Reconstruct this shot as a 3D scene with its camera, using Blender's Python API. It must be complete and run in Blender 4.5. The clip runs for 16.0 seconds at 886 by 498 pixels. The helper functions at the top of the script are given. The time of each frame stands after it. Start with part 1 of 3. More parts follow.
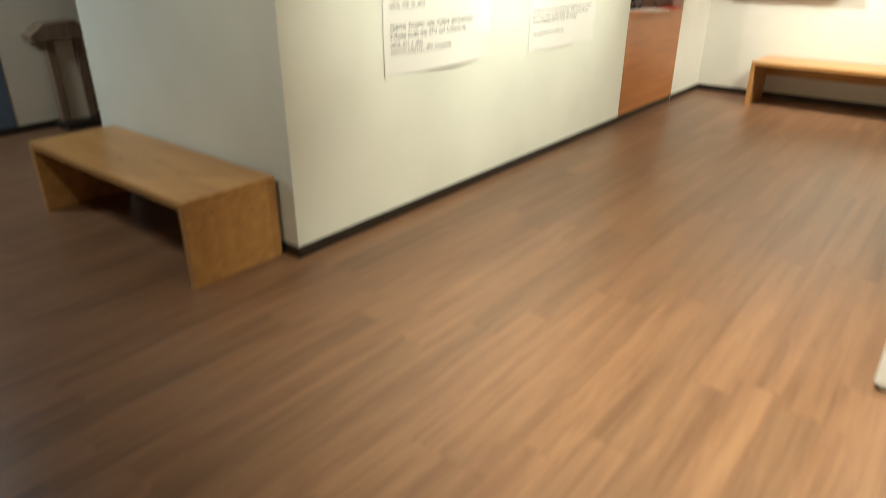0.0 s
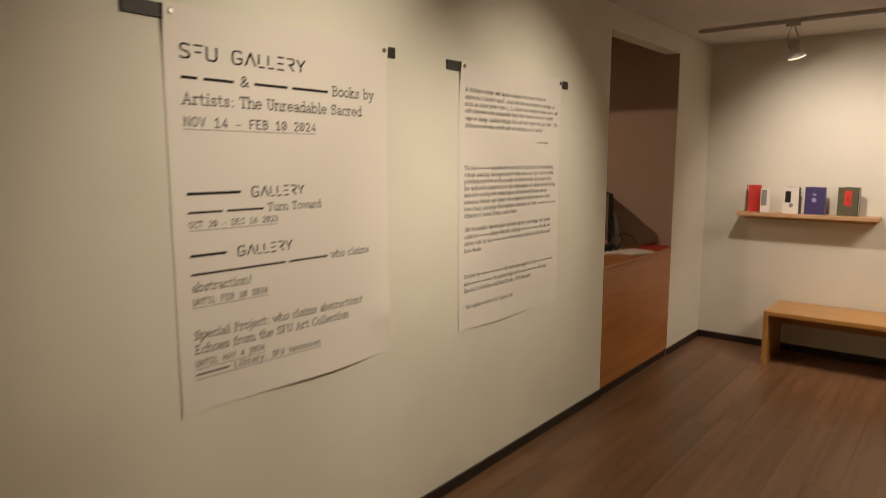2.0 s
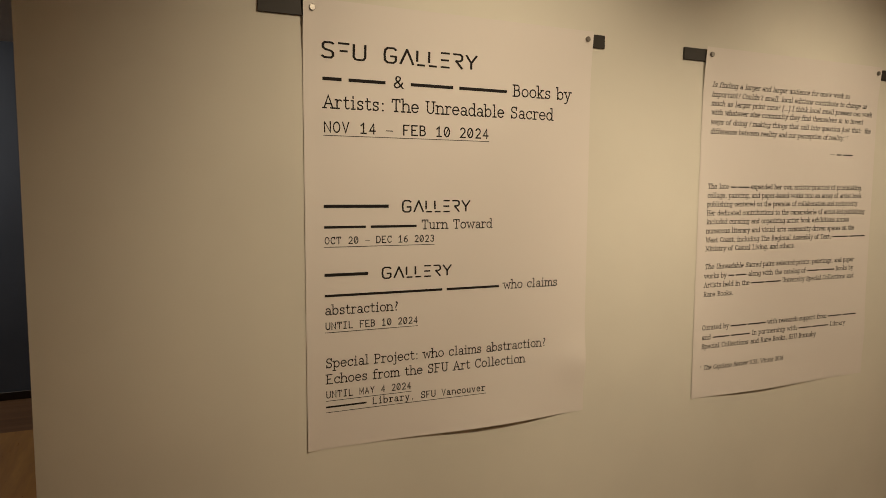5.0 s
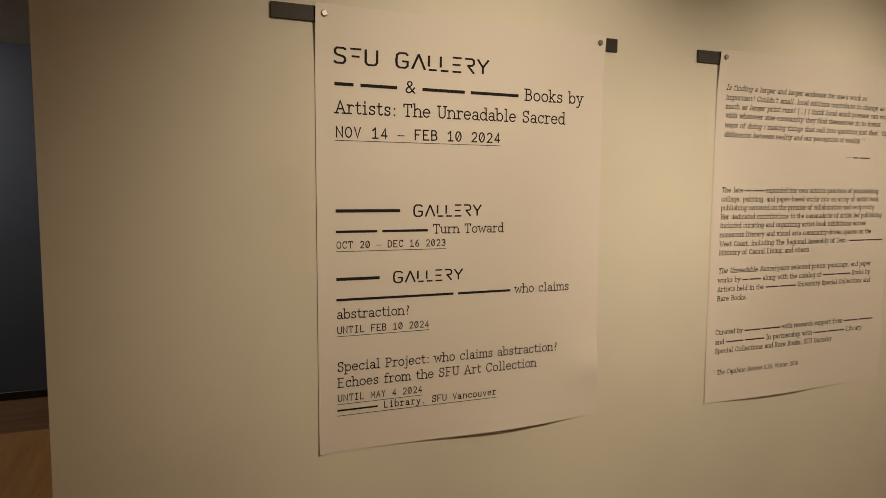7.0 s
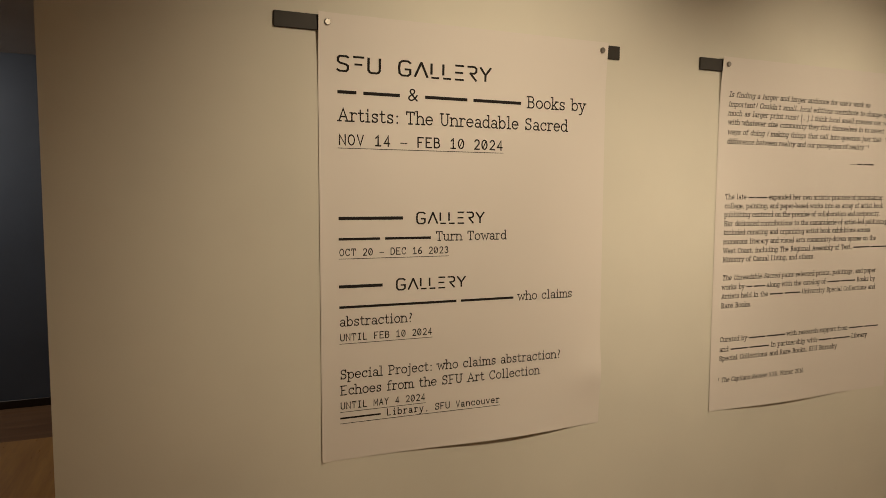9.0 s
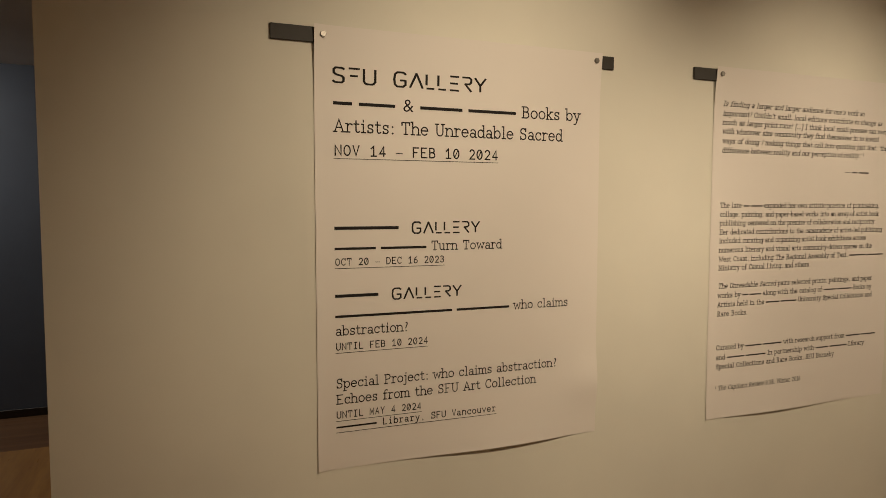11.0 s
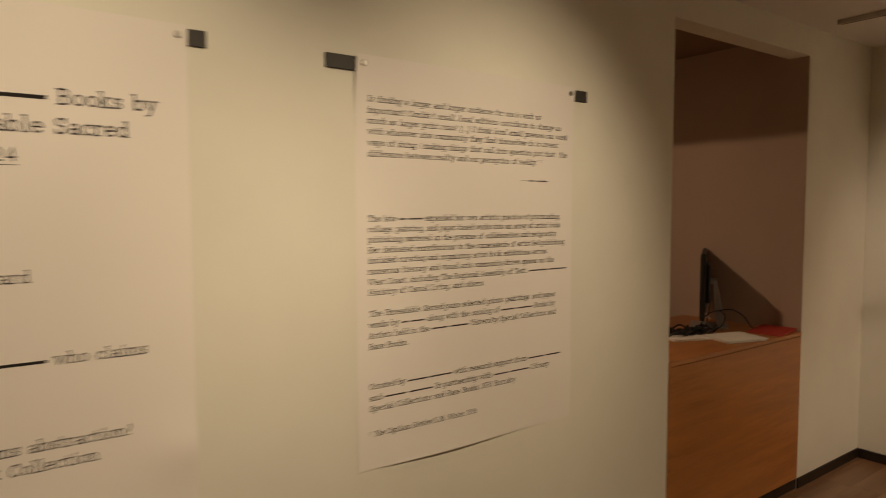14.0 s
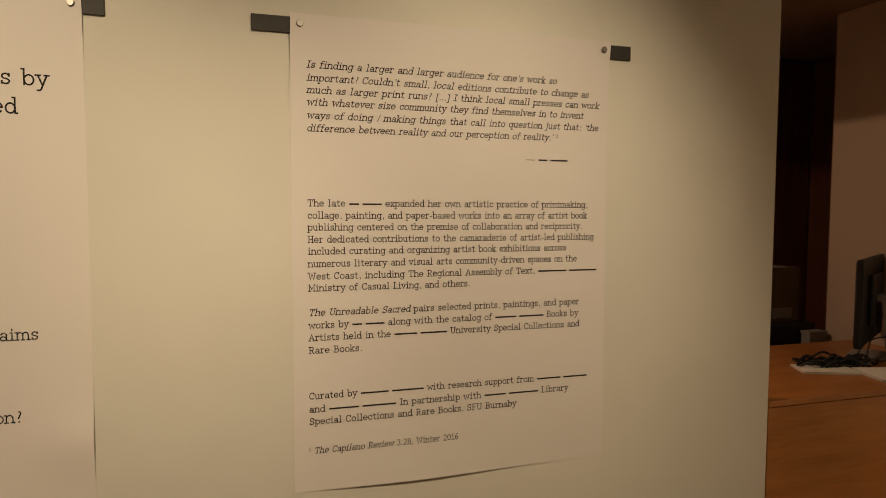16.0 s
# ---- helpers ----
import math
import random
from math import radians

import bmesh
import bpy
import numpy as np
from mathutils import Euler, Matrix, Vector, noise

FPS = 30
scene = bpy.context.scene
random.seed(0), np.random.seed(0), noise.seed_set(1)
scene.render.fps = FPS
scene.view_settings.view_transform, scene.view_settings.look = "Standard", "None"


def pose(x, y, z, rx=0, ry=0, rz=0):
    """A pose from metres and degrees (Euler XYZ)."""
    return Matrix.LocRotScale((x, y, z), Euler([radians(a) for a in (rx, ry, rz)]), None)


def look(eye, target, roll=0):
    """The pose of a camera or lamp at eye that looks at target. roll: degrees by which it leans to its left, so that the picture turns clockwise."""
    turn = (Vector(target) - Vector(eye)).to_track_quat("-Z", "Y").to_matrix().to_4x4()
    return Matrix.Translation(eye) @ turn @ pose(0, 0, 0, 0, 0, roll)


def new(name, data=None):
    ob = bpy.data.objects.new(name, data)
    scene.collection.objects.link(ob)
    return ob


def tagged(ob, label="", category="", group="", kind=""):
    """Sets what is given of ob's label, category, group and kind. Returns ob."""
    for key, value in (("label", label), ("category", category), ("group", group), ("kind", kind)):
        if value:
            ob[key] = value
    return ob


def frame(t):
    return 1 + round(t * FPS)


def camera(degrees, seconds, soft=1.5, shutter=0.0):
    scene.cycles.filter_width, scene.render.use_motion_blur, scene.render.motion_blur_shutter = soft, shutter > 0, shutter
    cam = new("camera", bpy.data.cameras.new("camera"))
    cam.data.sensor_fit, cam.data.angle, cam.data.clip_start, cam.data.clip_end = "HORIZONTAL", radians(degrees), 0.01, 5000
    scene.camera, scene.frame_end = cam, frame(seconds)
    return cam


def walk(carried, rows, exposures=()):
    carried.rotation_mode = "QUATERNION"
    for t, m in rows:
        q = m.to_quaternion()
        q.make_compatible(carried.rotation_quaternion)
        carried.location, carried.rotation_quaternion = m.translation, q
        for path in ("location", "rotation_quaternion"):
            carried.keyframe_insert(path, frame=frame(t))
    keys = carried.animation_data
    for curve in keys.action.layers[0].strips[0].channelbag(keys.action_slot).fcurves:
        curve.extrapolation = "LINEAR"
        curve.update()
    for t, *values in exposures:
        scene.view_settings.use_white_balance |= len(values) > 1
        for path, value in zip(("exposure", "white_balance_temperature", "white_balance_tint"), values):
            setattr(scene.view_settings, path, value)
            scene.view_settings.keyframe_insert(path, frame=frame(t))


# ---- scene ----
cam = camera(68.3, 16.0, 0.6, 0.7)
PATH = [
    (0, (2.63, 0.127, 1.537), (1.489, 1.541, 0.701), 0.1),
    (0.5, (2.421, 0.517, 1.6), (1.228, 1.996, 0.976), 0.0),
    (1, (2.218, 0.958, 1.695), (0.993, 2.455, 1.192), 0.7),
    (1.5, (2.052, 1.397, 1.683), (0.811, 2.926, 1.330), -0.1),
    (2, (2.004, 1.772, 1.728), (0.757, 3.313, 1.457), 0.05),
    (2.5, (1.897, 2.103, 1.757), (0.547, 3.567, 1.572), -0.3),
    (3, (1.88, 2.365, 1.719), (0.248, 3.519, 1.654), -0.4),
    (3.5, (1.906, 2.482, 1.691), (0.105, 3.35, 1.638), -0.1),
    (4, (1.928, 2.505, 1.67), (0.106, 3.323, 1.569), 0.2),
    (4.5, (1.943, 2.493, 1.67), (0.125, 3.311, 1.514), 0.3),
    (5, (1.937, 2.468, 1.662), (0.107, 3.254, 1.486), 0.3),
    (7.5, (1.942, 2.474, 1.68), (0.094, 3.219, 1.505), 0.3),
    (8, (1.942, 2.472, 1.678), (0.093, 3.217, 1.511), 0.2),
    (8.5, (1.943, 2.475, 1.678), (0.093, 3.218, 1.516), 0.2),
    (9, (1.943, 2.476, 1.676), (0.091, 3.214, 1.522), 0.2),
    (11.5, (1.963, 2.493, 1.683), (0.107, 3.228, 1.559), 0.1),
    (12, (1.962, 2.495, 1.684), (0.106, 3.232, 1.568), 0.2),
    (12.5, (1.972, 2.515, 1.68), (0.119, 3.26, 1.575), 0.1),
    (13, (1.963, 2.691, 1.688), (0.111, 3.437, 1.565), -0.1),
    (13.5, (1.885, 3.001, 1.685), (0.137, 3.965, 1.565), -0.4),
    (14, (1.867, 3.350, 1.721), (0.259, 4.532, 1.596), -0.1),
    (14.5, (1.854, 3.673, 1.72), (0.249, 4.862, 1.607), -0.1),
    (15, (1.742, 3.905, 1.705), (0.076, 5.008, 1.612), -0.1),
    (15.5, (1.812, 4.111, 1.673), (-0.007, 4.937, 1.598), -0.2),
    (15.8, (1.873, 4.185, 1.672), (-0.014, 4.841, 1.565), 0.0),
    (16, (1.894, 4.228, 1.67), (-0.011, 4.826, 1.549), 0.2),
]
EXPOSURES = [(0, 1.83, 5000, -6), (0.3, 1.68, 5100, -3), (0.6, 1.05, 5450, 6), (1.0, 0.48, 6000, 13), (1.5, 0.40, 6000, 12), (2.2, 0.2, 5950, 10), (3.0, 0.0, 6050, 10), (3.5, -0.04, 6550, 11),
             (5.0, 0.0, 6500, 11), (12.5, 0.0, 6500, 11), (14.0, -0.04, 6800, 11), (14.6, -0.02, 6780, 11), (15.0, 0.01, 6350, 10), (15.5, -0.03, 6750, 11), (16.0, -0.08, 6850, 11)]
walk(cam, [(t, look(eye, target, roll)) for t, eye, target, roll in PATH], EXPOSURES)

# ---- lights and exposure ----
world = bpy.data.worlds.new("world")
scene.world = world
world.use_nodes = True
world.node_tree.nodes["Background"].inputs["Color"].default_value = (1.0, 0.8, 0.6, 1)
world.node_tree.nodes["Background"].inputs["Strength"].default_value = 0.0

WARM = (1.0, 0.785, 0.515)
LAMP = (1.0, 0.805, 0.550)
PALE = (1.0, 0.775, 0.570)
FAR, END, HIGH, LEFT = 8.27, 2.142, 2.78, -4.05
O1, O2, OTOP = 6.075, 7.409, 2.612


def spot(eye, target, watts, angle, blend=1.0, size=0.04, colour=WARM):
    data = bpy.data.lights.new("track_lamp", "SPOT")
    data.energy, data.spot_size, data.spot_blend, data.shadow_soft_size, data.color = watts, radians(angle), blend, size, colour
    ob = new("track_lamp", data)
    ob.matrix_world = look(eye, target)
    return ob


def area(name, eye, target, watts, size, colour=WARM):
    data = bpy.data.lights.new(name, "AREA")
    data.energy, data.size, data.color = watts, size, colour
    ob = new(name, data)
    ob.matrix_world = look(eye, target)
    return ob


# lamps over the poster wall
spot((1.95, 3.62, 2.72), (0, 3.44, 1.56), 119, 69, colour=LAMP)
spot((1.95, 5.06, 2.72), (0, 4.90, 1.46), 116, 65, colour=LAMP)
# lamps that light the book shelf
spot((0.90, 7.10, 2.44), (1.20, FAR, 1.40), 52, 116, colour=PALE)
spot((2.50, 7.17, 2.62), (1.55, FAR, 0.95), 82, 98, size=0.30, colour=PALE)
# lamps over the middle of the gallery
spot((2.35, 2.0, 2.72), (2.35, 2.7, 0), 245, 104)
spot((2.9, 6.75, 2.72), (1.7, 6.6, 0.0), 115, 94, size=0.1)
spot((0.30, 0.5, 2.72), (-0.5, 1.9, 0.4), 22, 95)
# the office behind the counter, and the lobby
area("office_lamp", (-1.03, 5.30, 2.66), (-0.8, 5.9, 0), 12, 0.06, (1.0, 0.66, 0.42))
area("lobby_lamp", (-3.3, 0.3, 2.74), (-3.6, 1.0, 0), 19, 0.5, (1.0, 0.90, 0.76))


# ---- materials ----
def material(name):
    mat = bpy.data.materials.new(name)
    mat.use_nodes = True
    tree = mat.node_tree
    return mat, tree, tree.nodes["Principled BSDF"]


def node(tree, kind, **inputs):
    made = tree.nodes.new(kind)
    for key, value in inputs.items():
        made.inputs[key.replace("_", " ")].default_value = value
    return made


def coords(tree, scale=(1, 1, 1), turn=(0, 0, 0)):
    where = tree.nodes.new("ShaderNodeTexCoord")
    mapping = node(tree, "ShaderNodeMapping", Scale=scale, Rotation=turn)
    tree.links.new(where.outputs["Object"], mapping.inputs["Vector"])
    return mapping.outputs["Vector"]


def ramp(tree, source, stops):
    made = tree.nodes.new("ShaderNodeValToRGB")
    while len(made.color_ramp.elements) < len(stops):
        made.color_ramp.elements.new(0.5)
    for element, (at, colour) in zip(made.color_ramp.elements, stops):
        element.position, element.color = at, (*colour, 1)
    tree.links.new(source, made.inputs["Fac"])
    return made.outputs["Color"]


def mix(tree, a, b, factor, how="MIX"):
    made = tree.nodes.new("ShaderNodeMix")
    made.data_type, made.blend_type = "RGBA", how
    for value, key in ((factor, 0), (a, 6), (b, 7)):
        if isinstance(value, (int, float)):
            made.inputs[key].default_value = value
        elif isinstance(value, tuple):
            made.inputs[key].default_value = (*value, 1)
        else:
            tree.links.new(value, made.inputs[key])
    return made.outputs[2]


def bump(tree, bsdf, height, strength, distance=0.002):
    made = node(tree, "ShaderNodeBump", Strength=strength, Distance=distance)
    tree.links.new(height, made.inputs["Height"])
    tree.links.new(made.outputs["Normal"], bsdf.inputs["Normal"])


def painted(name, colour, rough=0.75, mottle=0.06, grain=0.12):
    """Roller-painted plaster: a fine stipple and broad, faint unevenness."""
    mat, tree, bsdf = material(name)
    at = coords(tree)
    broad = node(tree, "ShaderNodeTexNoise", Scale=1.3, Detail=4.0)
    fine = node(tree, "ShaderNodeTexNoise", Scale=260.0, Detail=3.0)
    for n in (broad, fine):
        tree.links.new(at, n.inputs["Vector"])
    dark = tuple(c * (1 - mottle * 2) for c in colour)
    tree.links.new(ramp(tree, broad.outputs["Fac"], [(0.3, dark), (0.7, colour)]), bsdf.inputs["Base Color"])
    bsdf.inputs["Roughness"].default_value = rough
    bump(tree, bsdf, fine.outputs["Fac"], grain, 0.001)
    return mat


def plain(name, colour, rough=0.5, metal=0.0, wear=0.15):
    mat, tree, bsdf = material(name)
    n = node(tree, "ShaderNodeTexNoise", Scale=35.0, Detail=5.0)
    tree.links.new(coords(tree), n.inputs["Vector"])
    tree.links.new(ramp(tree, n.outputs["Fac"], [(0.3, tuple(c * (1 - wear) for c in colour)), (0.7, colour)]), bsdf.inputs["Base Color"])
    bsdf.inputs["Roughness"].default_value, bsdf.inputs["Metallic"].default_value = rough, metal
    return mat


def wood(name, dark, light, scale, rough=0.4, per_piece=0.0, coat=0.0):
    """Timber with long grain; scale stretches the grain along one axis."""
    mat, tree, bsdf = material(name)
    at = coords(tree, scale)
    info = tree.nodes.new("ShaderNodeObjectInfo")
    shift = node(tree, "ShaderNodeVectorMath")
    shift.operation = "MULTIPLY_ADD"
    tree.links.new(info.outputs["Random"], shift.inputs[0])
    shift.inputs[1].default_value = (37.0, 53.0, 29.0)
    tree.links.new(at, shift.inputs[2])
    grain = node(tree, "ShaderNodeTexNoise", Scale=8.0, Detail=4.5, Roughness=0.58, Distortion=0.6)
    broad = node(tree, "ShaderNodeTexNoise", Scale=1.6, Detail=3.0)
    for n in (grain, broad):
        tree.links.new(shift.outputs[0], n.inputs["Vector"])
    base = ramp(tree, grain.outputs["Fac"], [(0.30, dark), (0.72, light)])
    base = mix(tree, base, ramp(tree, broad.outputs["Fac"], [(0.35, tuple(c * 0.72 for c in dark)), (0.65, light)]), 0.4)
    if per_piece:
        low, high = 1 - per_piece, 1 + per_piece * 0.6
        base = mix(tree, base, ramp(tree, info.outputs["Random"], [(0, (low, low, low * 0.98)), (0.5, (1, 0.97, 0.95)), (1, (high, high * 0.98, high * 0.93))]), 1.0, "MULTIPLY")
    tree.links.new(base, bsdf.inputs["Base Color"])
    rough_map = ramp(tree, grain.outputs["Fac"], [(0.2, (rough * 0.8,) * 3), (0.8, (rough * 1.25,) * 3)])
    tree.links.new(rough_map, bsdf.inputs["Roughness"])
    bsdf.inputs["Coat Weight"].default_value = coat
    bump(tree, bsdf, grain.outputs["Fac"], 0.05, 0.0006)
    return mat


WALL = painted("warm white wall paint", (0.80, 0.778, 0.685))
CEILING = painted("white ceiling paint", (0.72, 0.70, 0.66), 0.9)
OFFICE = painted("taupe office wall paint", (0.55, 0.435, 0.35))
# this brown carries the shade of the dim office ceiling in its colour
OFFICE_TOP_SHADED = painted("shaded office ceiling brown", (0.30, 0.21, 0.14))
BLUE = painted("blue wall paint", (0.105, 0.130, 0.180), 0.6, 0.1)
BEIGE = painted("beige wall paint", (0.66, 0.59, 0.46))
PLINTH = painted("white lacquer", (0.80, 0.79, 0.76), 0.5, 0.03)
PAPER = painted("poster paper", (0.82, 0.775, 0.73), 0.6, 0.02, 0.05)
INK = plain("black ink", (0.014, 0.011, 0.010), 0.9)
SKIRT = plain("dark brown vinyl skirting", (0.022, 0.015, 0.011), 0.45)
BAR = plain("dark bronze magnet bar", (0.034, 0.029, 0.024), 0.6, 0.0)
STEEL = plain("brushed steel", (0.34, 0.32, 0.29), 0.45, 1.0)
FLOOR_WOOD = wood("brown plank flooring", (0.145, 0.073, 0.039), (0.262, 0.147, 0.077), (9, 0.45, 9), 0.33, 0.14)
PLY = wood("honey oak veneer", (0.41, 0.198, 0.052), (0.57, 0.318, 0.098), (1.0, 9, 9), 0.31)
COUNTER_WOOD = wood("reddish cherry veneer", (0.38, 0.142, 0.039), (0.51, 0.215, 0.066), (9, 0.9, 9), 0.36)
SHELF_WOOD = wood("pale ash veneer", (0.50, 0.30, 0.15), (0.64, 0.42, 0.23), (1.0, 9, 9), 0.4)
DARK_WOOD = wood("dark mahogany panelling", (0.085, 0.024, 0.010), (0.160, 0.046, 0.018), (9, 9, 0.8), 0.6)
STAND_WOOD = wood("weathered brown timber", (0.15, 0.095, 0.058), (0.27, 0.185, 0.12), (9, 9, 1), 0.6)
BLACK = plain("black plastic", (0.009, 0.009, 0.010), 0.5)
SCREEN = plain("black screen glass", (0.008, 0.008, 0.010), 0.12)
SILVER = plain("silver aluminium", (0.42, 0.42, 0.42), 0.4, 0.7)
LAMP_WHITE = plain("off-white lamp enamel", (0.52, 0.49, 0.44), 0.45)
SHEET = painted("white paper", (0.80, 0.78, 0.72), 0.7, 0.03)
CARD = plain("brown cardboard", (0.12, 0.078, 0.045), 0.8)
RED = plain("red cloth cover", (0.55, 0.035, 0.025), 0.6)
RED_FOLDER = plain("red card folder", (0.42, 0.035, 0.022), 0.6)
CREAM = plain("cream book paper", (0.72, 0.66, 0.54), 0.8)
PURPLE = plain("violet cloth cover", (0.060, 0.048, 0.170), 0.6)
GREEN = plain("olive green cloth cover", (0.115, 0.115, 0.065), 0.6)
LABEL_RED = plain("red label", (0.70, 0.055, 0.040), 0.6)
LILAC = plain("pale violet print", (0.42, 0.38, 0.62), 0.6)
GREY = plain("grey print", (0.27, 0.26, 0.25), 0.7)
SWITCH = plain("grey metal plate", (0.28, 0.26, 0.23), 0.4, 0.3)

mat, tree, bsdf = material("lit lamp rim")
bsdf.inputs["Base Color"].default_value = (0.8, 0.75, 0.65, 1)
bsdf.inputs["Emission Color"].default_value = (1.0, 0.80, 0.52, 1)
bsdf.inputs["Emission Strength"].default_value = 0.7
LIT = mat


# ---- mesh helpers ----
def box(bm, x0, x1, y0, y1, z0, z1, bevel=0.0, segments=2, m=None):
    made = bmesh.ops.create_cube(bm, size=1.0)
    fit_box = Matrix.Translation(((x0 + x1) / 2, (y0 + y1) / 2, (z0 + z1) / 2)) @ Matrix.Diagonal((x1 - x0, y1 - y0, z1 - z0, 1))
    bmesh.ops.transform(bm, matrix=(m or Matrix()) @ fit_box, verts=made["verts"])
    if bevel:
        edges = list({e for v in made["verts"] for e in v.link_edges})
        bmesh.ops.bevel(bm, geom=edges, offset=bevel, segments=segments, affect="EDGES", profile=0.5)
    return bm


def boxed(*size, **more):
    return box(bmesh.new(), *size, **more)


def prism(points, axis, low, high):
    """A flat outline, pushed through along one axis."""
    bm = bmesh.new()
    put = {"x": lambda a, b: (low, a, b), "y": lambda a, b: (a, low, b), "z": lambda a, b: (a, b, low)}[axis]
    face = bm.faces.new([bm.verts.new(put(a, b)) for a, b in points])
    way = {"x": (high - low, 0, 0), "y": (0, high - low, 0), "z": (0, 0, high - low)}[axis]
    made = bmesh.ops.extrude_face_region(bm, geom=[face])
    bmesh.ops.translate(bm, vec=way, verts=[v for v in made["geom"] if isinstance(v, bmesh.types.BMVert)])
    bmesh.ops.recalc_face_normals(bm, faces=bm.faces)
    return bm


def lathe(bm, profile, m=None, steps=28):
    """Radius and height pairs, turned round the z axis."""
    rings = []
    for r, z in profile:
        rings.append([bm.verts.new((m or Matrix()) @ Vector((r * math.cos(a), r * math.sin(a), z))) for a in (2 * math.pi * k / steps for k in range(steps))])
    for a, b in zip(rings, rings[1:]):
        for k in range(steps):
            bm.faces.new((a[k], a[(k + 1) % steps], b[(k + 1) % steps], b[k]))
    bm.faces.new(rings[0][::-1])
    bm.faces.new(rings[-1])
    return bm


def tube(bm, points, radius, steps=8):
    """A round bar along points."""
    points = [Vector(p) for p in points]
    rings = []
    for n, p in enumerate(points):
        way = (points[min(n + 1, len(points) - 1)] - points[max(n - 1, 0)]).normalized()
        side = way.cross(Vector((0, 0, 1)) if abs(way.z) < 0.9 else Vector((1, 0, 0))).normalized()
        up = side.cross(way)
        rings.append([bm.verts.new(p + radius * (math.cos(a) * side + math.sin(a) * up)) for a in (2 * math.pi * k / steps for k in range(steps))])
    for a, b in zip(rings, rings[1:]):
        for k in range(steps):
            bm.faces.new((a[k], a[(k + 1) % steps], b[(k + 1) % steps], b[k]))
    bm.faces.new(rings[0][::-1])
    bm.faces.new(rings[-1])
    bmesh.ops.recalc_face_normals(bm, faces=bm.faces)
    return bm


def smooth_way(points, steps=6):
    """Points along a soft curve through the given ones."""
    pts = [Vector(p) for p in points]
    out = []
    for n in range(len(pts) - 1):
        a, b, c, d = pts[max(n - 1, 0)], pts[n], pts[n + 1], pts[min(n + 2, len(pts) - 1)]
        for k in range(steps):
            t = k / steps
            out.append(0.5 * (2 * b + (c - a) * t + (2 * a - 5 * b + 4 * c - d) * t * t + (3 * b - a - 3 * c + d) * t ** 3))
    return out + [pts[-1]]


def part(name, bm, mat, parent=None, label="", smooth=False):
    """Links a bmesh as one mesh object, under a thing or under a part."""
    data = bpy.data.meshes.new(name)
    bm.to_mesh(data)
    bm.free()
    data.materials.append(mat)
    if smooth:
        data.polygons.foreach_set("use_smooth", [True] * len(data.polygons))
    ob = new(name, data)
    ob.parent = parent
    return tagged(ob, label)


def thing(name, m, label, category, group=""):
    ob = new(name)
    ob.matrix_world = m
    ob.empty_display_size = 0.1
    return tagged(ob, label, category, group)


def structure(name, bm, mat, label):
    return tagged(part(name, bm, mat), label, name.split("_")[0], kind="structure")


# ---- the large structure ----
structure("wall_posters", prism([(END, 0), (O1, 0), (O1, OTOP), (O2, OTOP), (O2, 0), (FAR, 0), (FAR, HIGH), (END, HIGH)], "x", 0, -0.12), WALL,
          "warm white painted gallery wall with a counter opening")
structure("wall_end", boxed(-2.06, -0.12, END, END + 0.12, 0, HIGH), WALL, "plain white painted end wall beside the bench")
structure("wall_far", boxed(-2.06, 4.2, FAR, FAR + 0.12, 0, HIGH), WALL, "warm white painted wall behind the book shelf")
structure("wall_east", boxed(4.2, 4.32, -2.6, FAR + 0.12, 0, HIGH), WALL, "plain white painted wall")
structure("wall_south", boxed(LEFT - 0.12, 4.2, -2.72, -2.6, 0, HIGH), WALL, "plain white painted wall")
structure("wall_office", boxed(-2.06, -1.94, END + 0.12, FAR, 0, HIGH), OFFICE, "plain taupe painted office wall")
structure("wall_niche", boxed(-0.97, -0.12, O2 + 0.004, O2 + 0.12, 0, HIGH), OFFICE, "taupe painted partition inside the counter opening")
structure("trim_jamb", boxed(-0.13, -0.003, O2 - 0.005, O2 + 0.003, 0.974, OTOP), OFFICE, "taupe painted lining of the counter opening")
# added beam: blocks office_lamp so the partition's upper part falls in shadow
structure("wall_soffit", boxed(-1.94, -0.12, O1 - 0.04, O1 + 0.04, 2.485, HIGH), OFFICE, "added taupe beam that shades the top of the office partition")
# added sheet under the white ceiling, coloured dark to keep the office dim
structure("ceiling_office", boxed(-1.94, -0.12, END + 0.12, FAR, HIGH - 0.028, HIGH - 0.004), OFFICE_TOP_SHADED, "office ceiling sheet coloured dark brown to stand for shade")
structure("wall_lobby", boxed(LEFT - 0.12, LEFT, 2.25, FAR, 0, HIGH), BEIGE, "beige painted lobby wall")
structure("wall_blue", boxed(LEFT - 0.12, LEFT + 0.006, -2.6, 2.25, 0, HIGH), BLUE, "dark blue painted lobby wall")
structure("wall_lobby_far", boxed(LEFT, -2.06, 6.2, 6.32, 0, HIGH), BEIGE, "beige painted lobby wall")
structure("ceiling", boxed(LEFT - 0.12, 4.32, -2.72, FAR + 0.12, HIGH, HIGH + 0.1), CEILING, "plain white painted ceiling")


def skirting(x0, x1, y0, y1):
    structure("baseboard", boxed(x0, x1, y0, y1, 0.0, 0.066, bevel=0.003, segments=1), SKIRT, "dark brown vinyl baseboard along the wall")


skirting(0.0, 0.010, END, O1)
skirting(0.0, 0.010, O2, FAR)
skirting(0.010, 4.2, FAR - 0.010, FAR)
skirting(-2.06, 0.010, END - 0.010, END)
skirting(-2.07, -2.06, END, 6.2)
skirting(LEFT + 0.006, LEFT + 0.018, -2.6, 2.25)
skirting(LEFT, LEFT + 0.012, 2.25, 6.2)

